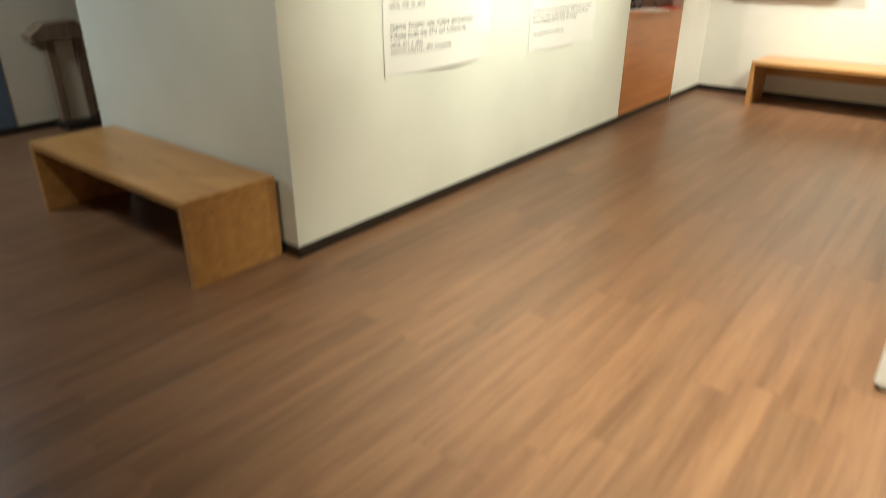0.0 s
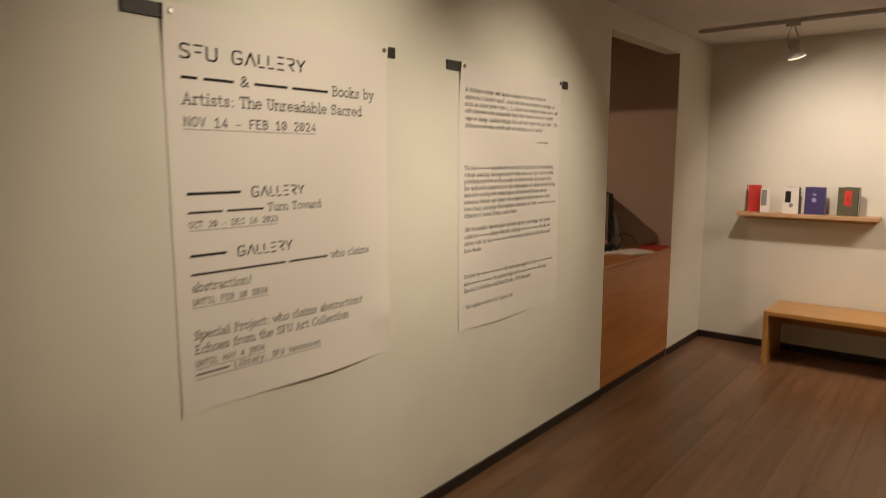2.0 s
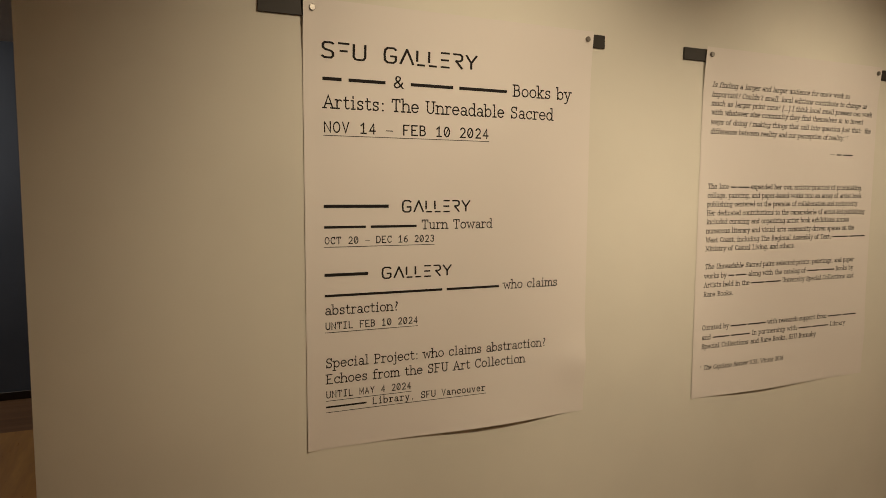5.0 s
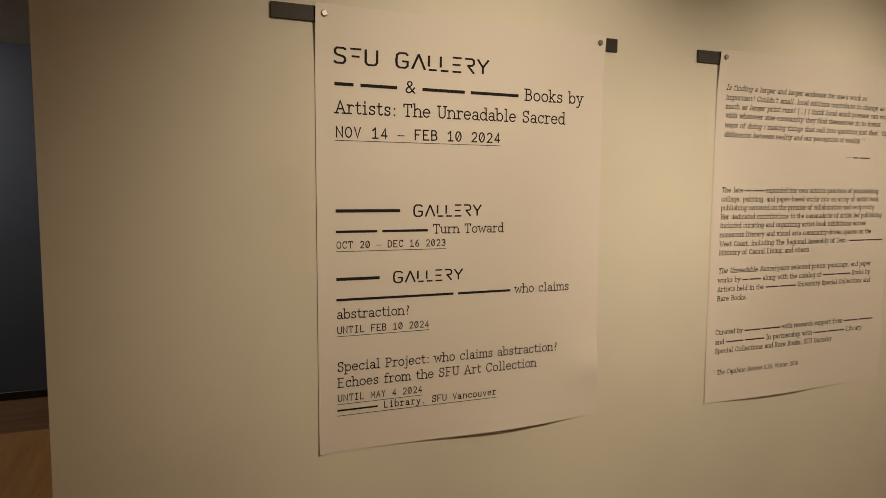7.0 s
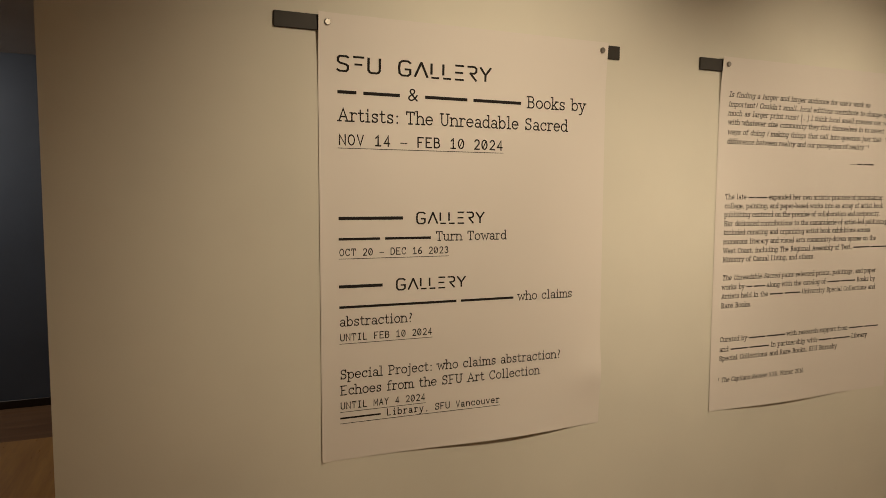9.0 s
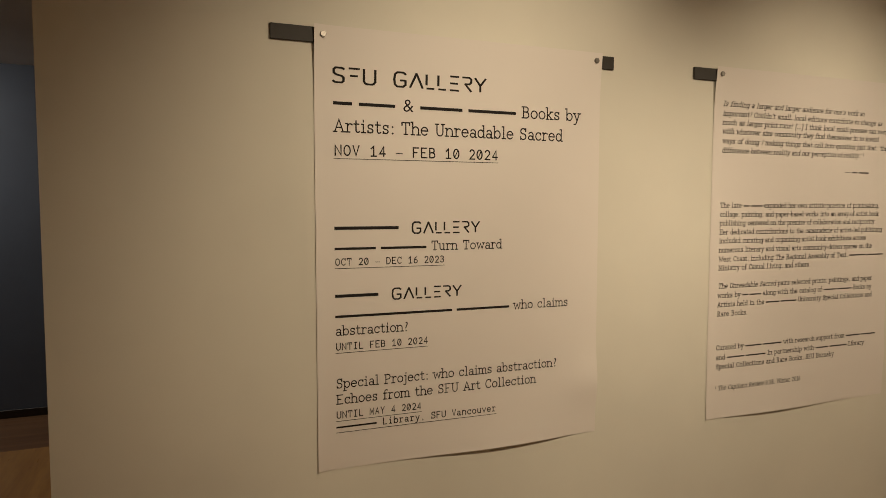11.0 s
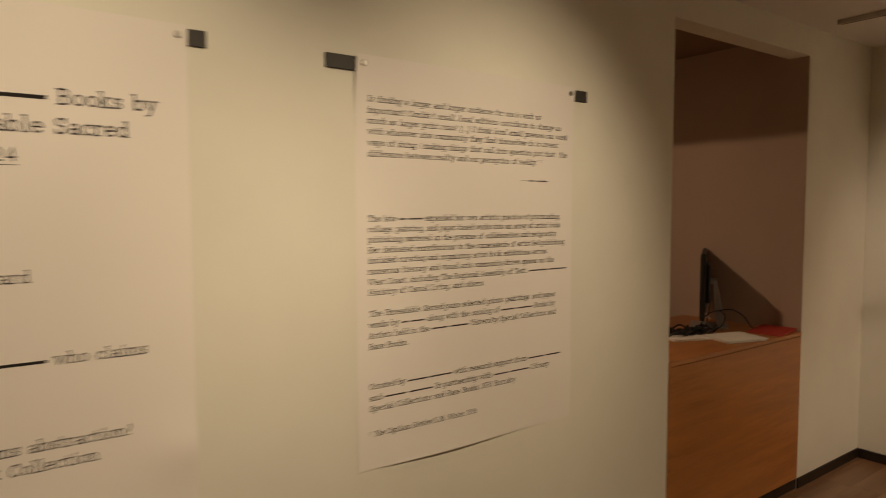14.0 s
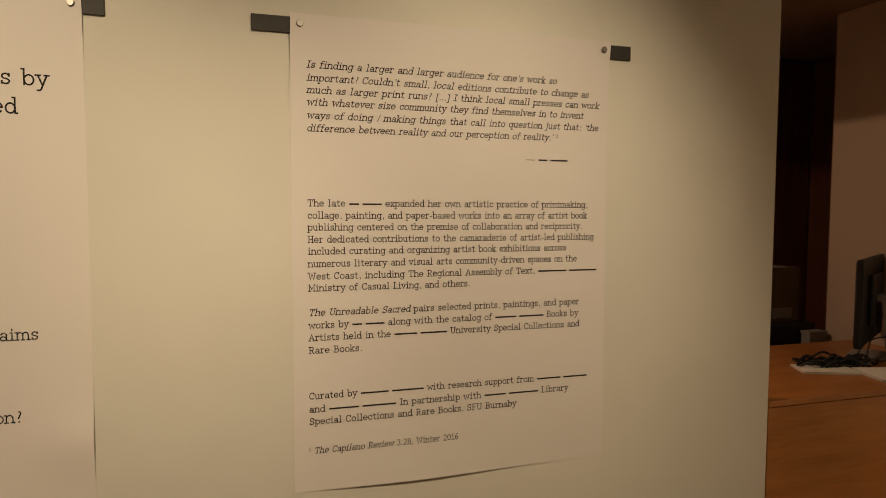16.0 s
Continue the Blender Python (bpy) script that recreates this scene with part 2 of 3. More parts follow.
# ---- the counter in the opening ----
counter = thing("reception_counter", pose(0, O1, 0), "reddish cherry wood reception counter filling the wall opening", "counter")
WIDE = O2 - O1
part("front_panel", boxed(-0.024, 0.002, 0.003, WIDE - 0.003, 0.066, 0.944), COUNTER_WOOD, counter)
part("toe_kick", boxed(-0.05, -0.004, 0.003, WIDE - 0.001, 0, 0.064), SKIRT, counter, "dark toe kick")
part("countertop", boxed(-0.80, 0.003, 0.003, WIDE + 0.001, 0.947, 0.970, bevel=0.002), COUNTER_WOOD, counter)
part("side_panel", boxed(-0.78, -0.752, 0.02, WIDE - 0.02, 0, 0.947), COUNTER_WOOD, counter)

# ---- dark panelling at the back of the office ----
panelling = thing("wood_cabinet", pose(-1.94, 6.5, 0), "tall dark mahogany cabinet at the back of the office", "cabinet")
part("body", boxed(0.0, 0.05, 0, 1.72, 0, 2.745), DARK_WOOD, panelling)
for k in range(3):
    part("door", boxed(0.052, 0.072, 0.01 + k * 0.57, 0.565 + k * 0.57, 0.08, 2.72, bevel=0.004), DARK_WOOD, panelling)


back = thing("wood_cabinet", pose(-1.87, FAR - 0.07, 0), "tall dark mahogany cabinet along the office end wall", "cabinet")
part("body", boxed(0.0, 1.70, 0.022, 0.068, 0, 2.745), DARK_WOOD, back)
for k in range(3):
    part("door", boxed(0.01 + k * 0.565, 0.565 + k * 0.565, 0.0, 0.020, 0.08, 2.72, bevel=0.004), DARK_WOOD, back)


# ---- benches ----
def bench(m, length, depth, height, label):
    made = thing("bench", m, label, "bench", "benches against the walls")
    t = 0.038
    part("seat", boxed(0, length, 0, depth, height - t, height, bevel=0.004), PLY, made)
    for x in (0.0, length - t):
        part("side_panel", boxed(x, x + t, 0.001, depth - 0.001, 0, height - t, bevel=0.003), PLY, made)
    part("back_rail", boxed(t, length - t, depth - 0.06, depth - 0.035, height - t - 0.16, height - t), PLY, made)
    return made


bench(pose(-1.82, 1.575, 0), 1.71, 0.54, 0.455, "honey oak veneer bench against the end wall")
bench(pose(0.712, 7.69, 0), 1.70, 0.56, 0.462, "honey oak veneer bench below the book shelf")

# ---- the book shelf and its books ----
shelf = thing("wall_shelf", pose(0.345, FAR, 1.262), "pale ash wall shelf holding display books", "shelf")
part("board", boxed(0, 1.09, -0.20, 0, -0.032, 0, bevel=0.003), SHELF_WOOD, shelf)
part("cleat", boxed(0.03, 1.05, -0.03, -0.001, -0.068, -0.032), SHELF_WOOD, shelf)


def book(x, turn, wide, tall, cover, label, opened=30, thick=0.016, back=None):
    """A book that stands a little open, its front cover to the room."""
    made = thing("book", pose(x, FAR - 0.125, 1.2625, 0, 0, turn), label, "book", "books on the wall shelf")
    part("front_cover", boxed(0, wide, -0.004, 0, 0, tall, bevel=0.0012, segments=1), cover, made)
    hinge = Matrix.Translation((wide, 0, 0)) @ pose(0, 0, 0, 0, 0, -opened)
    part("back_cover", boxed(-wide, 0, thick + 0.0005, thick + 0.0045, 0, tall, bevel=0.0012, segments=1, m=hinge), back or cover, made)
    part("page_block", boxed(-wide + 0.006, -0.003, 0.001, thick, 0.003, tall - 0.004, m=hinge), CREAM, made, "cream page block")
    part("spine", boxed(wide - 0.001, wide + 0.003, -0.004, thick * 0.8, 0, tall, bevel=0.001, segments=1), back or cover, made)
    return made


book(0.418, 42, 0.12, 0.24, RED, "red cloth book standing open on the shelf", 34)
white_book = book(0.705, 4, 0.125, 0.228, SHEET, "white book with a black printed panel standing on the shelf", 26, back=BLACK)
part("printed_panel", boxed(0.018, 0.062, -0.0055, -0.0042, 0.095, 0.195), INK, white_book, "black printed panel")
part("printed_drawing", lathe(bmesh.new(), [(0.018, 0), (0.018, 0.001)], pose(0.066, -0.0045, 0.072, 90), 14), GREY, white_book, "grey printed drawing")
violet_book = book(0.878, -3, 0.15, 0.235, PURPLE, "violet cloth book with a pale emblem standing on the shelf", 24)
part("emblem", lathe(bmesh.new(), [(0.020, 0), (0.020, 0.001)], pose(0.072, -0.0045, 0.125, 90), 8), LILAC, violet_book, "pale violet emblem")
part("title_bar", boxed(0.058, 0.086, -0.0055, -0.0042, 0.165, 0.178), LILAC, violet_book, "pale violet title bar")
green_book = book(1.124, -2, 0.148, 0.24, GREEN, "olive green book with a red label standing on the shelf", 28, 0.022, back=BLACK)
part("cover_label", boxed(0.048, 0.102, -0.0055, -0.0042, 0.085, 0.212), LABEL_RED, green_book, "red paper label")
part("label_mark", boxed(0.068, 0.082, -0.0068, -0.0056, 0.12, 0.165), RED, green_book, "darker red printed mark")
picture_book = book(0.522, 14, 0.070, 0.212, SHEET, "small white book with a dark picture beside the red one", 20, 0.008)
part("printed_picture", boxed(0.006, 0.050, -0.0055, -0.0042, 0.06, 0.20), GREY, picture_book, "dark grey printed picture")

# ---- ceiling track and its spotlight ----
track = thing("lighting_track", pose(0.15, 7.40, HIGH), "slim white lighting track fixed across the ceiling", "track")
part("rail", boxed(0, 3.6, -0.014, 0.014, -0.026, 0, bevel=0.003), LAMP_WHITE, track)
part("conductor_slot", boxed(0.02, 3.58, -0.006, 0.006, -0.0272, -0.0262), BLACK, track, "dark conductor slot")
lamp = thing("track_spotlight", pose(0.845, 7.40, HIGH - 0.0275), "white bell-shaped track spotlight with a lit rim", "spotlight")
part("adapter", boxed(-0.05, 0.05, -0.013, 0.013, -0.026, 0, bevel=0.004), LAMP_WHITE, lamp)
tilt = pose(0.004, 0.010, -0.122, 20, -11, 0)
for side in (-1, 1):
    way = [(0.010 * side, 0, -0.026), (0.022 * side, 0, -0.06), (0.034 * side, 0.006, -0.10), tilt @ Vector((0.040 * side, 0, -0.045))]
    part("yoke_arm", tube(bmesh.new(), smooth_way(way, 4), 0.0045), LAMP_WHITE, lamp)
    part("pivot_knob", lathe(bmesh.new(), [(0.009, 0), (0.009, 0.010), (0.006, 0.013)], tilt @ pose(0.033 * side, 0, -0.045, 0, 90 * side, 0), 12), LAMP_WHITE, lamp)
housing = part("housing", lathe(bmesh.new(), [(0.014, 0.0), (0.028, -0.006), (0.034, -0.030), (0.036, -0.075), (0.044, -0.105), (0.058, -0.130), (0.060, -0.134), (0.052, -0.130), (0.030, -0.09)], tilt), LAMP_WHITE, lamp, smooth=True)
ring = [tilt @ Vector((0.059 * math.cos(k * math.pi / 16), 0.059 * math.sin(k * math.pi / 16), -0.136)) for k in range(33)]
part("rim", tube(bmesh.new(), ring, 0.0045), LIT, housing, "lit white rim", smooth=True)

# ---- things at the edges of the room ----
plinth = thing("display_plinth", pose(2.62, 2.76, 0), "white lacquered display plinth on the plank floor", "plinth")
part("body", boxed(0, 0.62, 0, 0.75, 0.03, 0.92, bevel=0.003), PLINTH, plinth)
part("base", boxed(0.02, 0.60, 0.02, 0.73, 0, 0.03), PLINTH, plinth)

plate = thing("wall_switch", pose(-0.207, END, 1.70), "small grey metal wall plate with a dark button", "switch")
part("cover", boxed(-0.052, 0.052, -0.010, 0, -0.036, 0.036, bevel=0.003), SWITCH, plate)
part("button", boxed(-0.012, 0.030, -0.016, -0.010, -0.018, 0.018, bevel=0.003), BLACK, plate, "dark button")

stand = thing("timber_stand", pose(-3.93, 2.74, 0), "weathered brown timber stand with an overhanging head", "stand")
part("foot", boxed(-0.16, 0.16, -0.17, 0.17, 0, 0.07, bevel=0.01), SKIRT, stand, "dark foot plate")
for y in (-0.15, 0.09):
    part("post", boxed(-0.05, 0.05, y, y + 0.07, 0.07, 0.86, bevel=0.006), STAND_WOOD, stand)
part("back_panel", boxed(-0.02, 0.02, -0.08, 0.09, 0.07, 0.86), BEIGE, stand, "lighter back panel")
part("head", prism([(-0.28, 0.84), (-0.26, 0.79), (-0.15, 0.80), (0.17, 0.80), (0.19, 0.88), (0.12, 0.95), (-0.15, 0.93)], "x", -0.10, 0.10), STAND_WOOD, stand)

# ---- on and behind the counter ----
TOP = 0.9705
monitor = thing("computer_monitor", pose(-0.474, 7.152, TOP, 0, 0, 31.0), "black computer monitor on a silver stand, seen from behind", "monitor")
shell = part("screen_shell", boxed(-0.030, 0.0, -0.291, 0.291, 0.072, 0.478, bevel=0.008), BLACK, monitor)
part("screen", boxed(-0.0325, -0.0302, -0.277, 0.277, 0.088, 0.463), SCREEN, shell, "dark glass screen")
part("back_hump", boxed(-0.001, 0.022, -0.15, 0.15, 0.16, 0.40, bevel=0.010), BLACK, monitor)
part("stand_neck", prism([(0.022, 0.27), (0.022, 0.30), (0.060, 0.30), (0.112, 0.05), (0.112, 0.009), (0.070, 0.009), (0.060, 0.05), (0.040, 0.27)], "y", -0.045, 0.045), SILVER, monitor, "silver stand neck")
part("stand_base", boxed(-0.09, 0.13, -0.11, 0.11, 0.0, 0.0085, bevel=0.003), SILVER, monitor, "silver stand base")


def cable(points, label, radius=0.0035):
    made = part("cable", tube(bmesh.new(), smooth_way(points), radius), BLACK, smooth=True)
    return tagged(made, label, "cable", "cables on the counter")


cable([(-0.42, 7.10, 1.20), (-0.39, 7.06, 1.12), (-0.37, 7.00, 1.01), (-0.36, 7.03, 0.977), (-0.34, 7.10, 0.985), (-0.34, 7.15, 1.04), (-0.35, 7.10, 1.085), (-0.37, 7.01, 1.07), (-0.38, 6.96, 1.02), (-0.38, 6.94, 0.975)], "black looped monitor cable on the counter")
cable([(-0.37, 7.12, 1.08), (-0.31, 7.17, 1.09), (-0.26, 7.22, 1.05), (-0.23, 7.25, 0.99), (-0.22, 7.27, 0.9745)], "black arched cable behind the papers")
rng = random.Random(4)
for k in range(16):
    turn, reach = rng.uniform(0, 6.28), rng.uniform(0.04, 0.10)
    cx, cy = -0.385 + rng.uniform(-0.04, 0.04) + 0.05 * (k % 4) / 3, 6.70 + 0.20 * (k % 4) / 3
    pts = [(cx + 0.55 * reach * math.cos(turn + n * 1.1), cy + reach * math.sin(turn + n * 1.1) + rng.uniform(-0.02, 0.02), TOP + 0.006 + 0.0022 * k * (n % 2) + rng.uniform(0, 0.012)) for n in range(7)]
    cable(pts, "black tangled cable heaped on the counter", 0.0055)


def paper_stack(name, m, wide, deep, sheets, label, mat=SHEET):
    made = thing(name, m, label, "paper")
    for k in range(sheets):
        turn = pose(0, 0, 0, 0, 0, rng.uniform(-5, 5) if k else 0)
        part("sheet", boxed(-wide / 2, wide / 2, -deep / 2, deep / 2, k * 0.0035, k * 0.0035 + 0.003, m=turn), mat, made)
    return made


paper_stack("notepad", pose(-0.132, 6.895, TOP, 0, 0, -17), 0.21, 0.28, 4, "white paper pad on the cherry counter")
paper_stack("paper_stack", pose(-0.300, 6.672, TOP, 0, 0, -24), 0.14, 0.23, 3, "loose white papers on the cherry counter")
folder = thing("red_folder", pose(-0.12, 7.27, TOP, 0, 0, 6), "red card folder lying against the partition", "folder")
part("cover", boxed(-0.09, 0.11, -0.13, 0.12, 0, 0.006, bevel=0.002), RED_FOLDER, folder)
part("flap", boxed(-0.09, 0.11, -0.12, 0.12, 0.0065, 0.012, bevel=0.002, m=pose(0, 0.002, 0.0, 4)), RED_FOLDER, folder)

side = thing("side_cabinet", pose(-1.08, 7.18, 0), "low dark wooden cabinet behind the counter", "cabinet")
part("body", boxed(-0.36, 0.16, -0.24, 0.22, 0.05, 0.78, bevel=0.003), DARK_WOOD, side)
part("base", boxed(-0.34, 0.14, -0.22, 0.20, 0.0, 0.05), SKIRT, side)
printer = thing("office_printer", pose(-1.192, 7.18, 0.7805), "black office printer under the cardboard box", "printer")
part("body", boxed(-0.19, 0.19, -0.21, 0.20, 0.0, 0.25, bevel=0.012), BLACK, printer)
part("tray", boxed(-0.12, 0.12, -0.27, -0.20, 0.05, 0.07, bevel=0.003), BLACK, printer)
carton = thing("cardboard_box", pose(-1.175, 7.20, 1.031), "brown cardboard box with a white printed label", "box")
body = part("body", boxed(-0.115, 0.115, -0.11, 0.11, 0, 0.315, bevel=0.003), CARD, carton)
part("flap", boxed(-0.115, 0.115, -0.112, 0.0, 0.3155, 0.319), GREY, carton, "pale folded top flap")
part("tape", boxed(-0.115, 0.115, -0.1118, -0.1102, 0.19, 0.312), GREY, body, "pale paper band")
label = part("shipping_label", boxed(-0.085, 0.075, -0.1125, -0.1105, 0.025, 0.085), GREY, body, "white printed label")
part("shipping_label", boxed(0.1152, 0.1165, -0.08, 0.06, 0.025, 0.085), GREY, body, "white printed label")
for k in range(3):
    tagged(part("print_bar", boxed(-0.07 + 0.045 * k, -0.04 + 0.045 * k, -0.1132, -0.1127, 0.035, 0.07), INK, carton), "dark unreadable print")
ream = thing("paper_carton", pose(-0.962, 7.32, 0.7805), "small pale grey carton beside the printer", "box")
part("body", boxed(-0.030, 0.030, -0.06, 0.06, 0, 0.20, bevel=0.003), GREY, ream)
part("lid", boxed(-0.033, 0.033, -0.063, 0.063, 0.2005, 0.215, bevel=0.002), GREY, ream)


# ---- posters ----
def lift(u, v, k):
    """How far the paper stands off the wall: u across, v up, both 0 to 1."""
    top = 0.0135 * max(0.0, (v - 0.86) / 0.14) ** 1.5 + 0.0005
    low = max(0.0, 1 - v / 0.22) ** 2
    ease = min(1.0, (1 - u) / 0.20)
    ease = ease * ease * (3 - 2 * ease) * (min(1.0, u / 0.14) if k else 1.0)
    wave = low * ease * (0.021, 0.015)[k] * math.exp(-((u - (0.62, 0.38)[k]) / 0.26) ** 2)
    curl = (0.006, 0.0025)[k] * max(0.0, 1 - u / 0.05) ** 2 * max((0.42, 0.18)[k], (abs(2 * v - 1) - 0.42) / 0.58)
    corner = (0.014, 0.006)[k] * math.exp(-((u - 0.97) / 0.09) ** 2) * math.exp(-((v - 0.14) / 0.06) ** 2)
    belly = 0.003 * math.sin(math.pi * v) * math.sin(math.pi * u) * (0.5 + 0.5 * math.sin(2.3 * u + k))
    return 0.0006 + top + wave + curl + corner + belly


def sign_mesh(text, bold=0.0):
    """The outline of some signs at size 1, filled: points and faces."""
    curve = bpy.data.curves.new("word", "FONT")
    curve.body, curve.resolution_u, curve.offset = text, 2, bold
    ob = bpy.data.objects.new("word", curve)
    data = ob.to_mesh()
    points = [tuple(v.co[:2]) for v in data.vertices]
    faces = [tuple(p.vertices) for p in data.polygons]
    ob.to_mesh_clear()
    bpy.data.objects.remove(ob)
    bpy.data.curves.remove(curve)
    return points, faces


# ---- a typewriter-like slab letter, drawn with an even pen on an em of 1 ----
LOW, MID, CAP, TALL, DEEP = 0.035, 0.465, 0.665, 0.705, -0.185
LETTERS = {}


def letter(name, wide, strokes, slabs=()):
    """Centre lines of the pen, and the slabs (x0, x1, y) that end its stems."""
    LETTERS[name] = wide, strokes, [[(x0, y), (x1, y)] for x0, x1, y in slabs]


def arc(cx, cy, rx, ry, a, b):
    n = max(3, int(abs(b - a) / 24) + 1)
    return [(cx + rx * math.cos(radians(a + (b - a) * k / n)), cy + ry * math.sin(radians(a + (b - a) * k / n))) for k in range(n + 1)]


def stem(x, low=LOW, high=MID):
    return [(x, low), (x, high)]


letter("a", 0.38, [arc(0.185, 0.325, 0.145, 0.14, 155, 0) + [(0.33, 0.10), (0.35, LOW), (0.42, LOW)], arc(0.165, 0.15, 0.15, 0.115, 0, 360)])
letter("b", 0.40, [stem(0.03, LOW, TALL), arc(0.21, 0.25, 0.18, 0.215, 0, 360)], [(-0.06, 0.03, TALL)])
letter("c", 0.36, [arc(0.20, 0.25, 0.19, 0.215, 40, 318), stem(0.345, 0.345, 0.45)])
letter("d", 0.40, [stem(0.36, LOW, TALL), arc(0.18, 0.25, 0.18, 0.215, 0, 360)], [(0.27, 0.36, TALL), (0.36, 0.44, LOW)])
letter("e", 0.38, [[(0.0, 0.265)] + [(0.375, 0.265)] + arc(0.19, 0.25, 0.19, 0.215, 4, 318)])
letter("f", 0.27, [[(0.10, LOW)] + arc(0.23, 0.57, 0.13, 0.135, 180, 50), [(0.0, MID), (0.26, MID)]], [(0.0, 0.22, LOW)])
letter("g", 0.40, [arc(0.18, 0.25, 0.18, 0.215, 0, 360), [(0.36, MID)] + arc(0.19, -0.075, 0.17, 0.11, 0, -150)], [(0.36, 0.44, MID)])
letter("h", 0.42, [stem(0.04, LOW, TALL), arc(0.21, 0.29, 0.17, 0.175, 180, 0) + [(0.38, LOW)]], [(-0.05, 0.04, TALL), (-0.05, 0.13, LOW), (0.29, 0.47, LOW)])
letter("i", 0.20, [stem(0.10), stem(0.10, 0.60, 0.68)], [(0.01, 0.10, MID), (0.0, 0.20, LOW)])
letter("j", 0.17, [[(0.12, MID)] + arc(0.02, -0.10, 0.10, 0.09, 0, -130), stem(0.12, 0.60, 0.68)], [(0.02, 0.12, MID)])
letter("k", 0.38, [stem(0.04, LOW, TALL), [(0.04, 0.19), (0.30, MID)], [(0.13, 0.27), (0.33, LOW)]], [(-0.05, 0.04, TALL), (-0.04, 0.13, LOW), (0.24, 0.42, LOW), (0.22, 0.39, MID)])
letter("l", 0.20, [stem(0.10, LOW, TALL)], [(0.01, 0.10, TALL), (0.0, 0.20, LOW)])
letter("m", 0.64, [stem(0.04), arc(0.18, 0.31, 0.14, 0.155, 180, 0) + [(0.32, LOW)], arc(0.46, 0.31, 0.14, 0.155, 180, 0) + [(0.60, LOW)]], [(-0.05, 0.04, MID), (-0.04, 0.12, LOW), (0.25, 0.40, LOW), (0.53, 0.69, LOW)])
letter("n", 0.42, [stem(0.04), arc(0.21, 0.29, 0.17, 0.175, 180, 0) + [(0.38, LOW)]], [(-0.05, 0.04, MID), (-0.05, 0.13, LOW), (0.29, 0.47, LOW)])
letter("o", 0.39, [arc(0.195, 0.25, 0.195, 0.215, 0, 360)])
letter("p", 0.41, [stem(0.04, DEEP, MID), arc(0.22, 0.25, 0.18, 0.215, 0, 360)], [(-0.05, 0.04, MID), (-0.05, 0.14, DEEP)])
letter("q", 0.40, [stem(0.36, DEEP, MID), arc(0.18, 0.25, 0.18, 0.215, 0, 360)], [(0.36, 0.43, MID), (0.26, 0.45, DEEP)])
letter("r", 0.31, [stem(0.07), arc(0.22, 0.285, 0.15, 0.18, 180, 48)], [(-0.02, 0.07, MID), (-0.03, 0.19, LOW)])
letter("s", 0.33, [arc(0.165, 0.36, 0.13, 0.105, 25, 262) + arc(0.165, 0.142, 0.14, 0.107, 82, -155), stem(0.295, 0.36, 0.45), stem(0.03, 0.05, 0.14)])
letter("t", 0.28, [[(0.10, 0.62)] + arc(0.20, 0.135, 0.10, 0.10, 180, 325), [(0.0, MID), (0.25, MID)]])
letter("u", 0.42, [[(0.04, MID)] + arc(0.19, 0.195, 0.15, 0.16, 180, 360), stem(0.34)], [(-0.05, 0.04, MID), (0.25, 0.34, MID), (0.34, 0.42, LOW)])
letter("v", 0.38, [[(0.02, MID), (0.19, LOW), (0.36, MID)]], [(-0.06, 0.11, MID), (0.27, 0.44, MID)])
letter("w", 0.58, [[(0.02, MID), (0.15, LOW), (0.29, 0.42), (0.43, LOW), (0.56, MID)]], [(-0.06, 0.11, MID), (0.47, 0.64, MID)])
letter("x", 0.38, [[(0.03, MID), (0.35, LOW)], [(0.35, MID), (0.03, LOW)]], [(-0.05, 0.12, MID), (0.26, 0.43, MID), (-0.05, 0.12, LOW), (0.26, 0.43, LOW)])
letter("y", 0.38, [[(0.02, MID), (0.20, LOW)], [(0.36, MID), (0.14, -0.14), (0.08, DEEP), (0.0, DEEP)]], [(-0.06, 0.11, MID), (0.27, 0.44, MID)])
letter("z", 0.34, [[(0.02, 0.36), (0.02, MID), (0.31, MID), (0.02, LOW), (0.32, LOW), (0.32, 0.14)]])
letter("A", 0.52, [[(0.03, LOW), (0.25, CAP), (0.48, LOW)], [(0.11, 0.25), (0.40, 0.25)]], [(-0.05, 0.13, LOW), (0.38, 0.57, LOW)])
letter("B", 0.45, [stem(0.08, LOW, CAP), [(0.08, CAP), (0.22, CAP)] + arc(0.25, 0.52, 0.13, 0.145, 90, -90) + [(0.08, 0.375)], arc(0.25, 0.205, 0.17, 0.17, 90, -90) + [(0.08, LOW)]], [(-0.01, 0.08, CAP), (-0.01, 0.08, LOW)])
letter("C", 0.46, [arc(0.25, 0.35, 0.24, 0.315, 42, 320), stem(0.43, 0.50, 0.66)])
letter("D", 0.50, [stem(0.08, LOW, CAP), [(0.08, CAP)] + arc(0.23, 0.35, 0.24, 0.315, 90, -90) + [(0.08, LOW)]], [(-0.01, 0.08, CAP), (-0.01, 0.08, LOW)])
letter("E", 0.46, [stem(0.08, LOW, CAP), [(0.08, CAP), (0.41, CAP)], [(0.08, 0.36), (0.30, 0.36)], [(0.08, LOW), (0.43, LOW)]], [(-0.01, 0.08, CAP), (-0.01, 0.08, LOW)])
letter("F", 0.44, [stem(0.08, LOW, CAP), [(0.08, CAP), (0.41, CAP)], [(0.08, 0.35), (0.30, 0.35)]], [(-0.01, 0.08, CAP), (-0.01, 0.20, LOW)])
letter("H", 0.50, [stem(0.08, LOW, CAP), stem(0.42, LOW, CAP), [(0.08, 0.36), (0.42, 0.36)]], [(-0.01, 0.17, CAP), (0.33, 0.51, CAP), (-0.01, 0.17, LOW), (0.33, 0.51, LOW)])
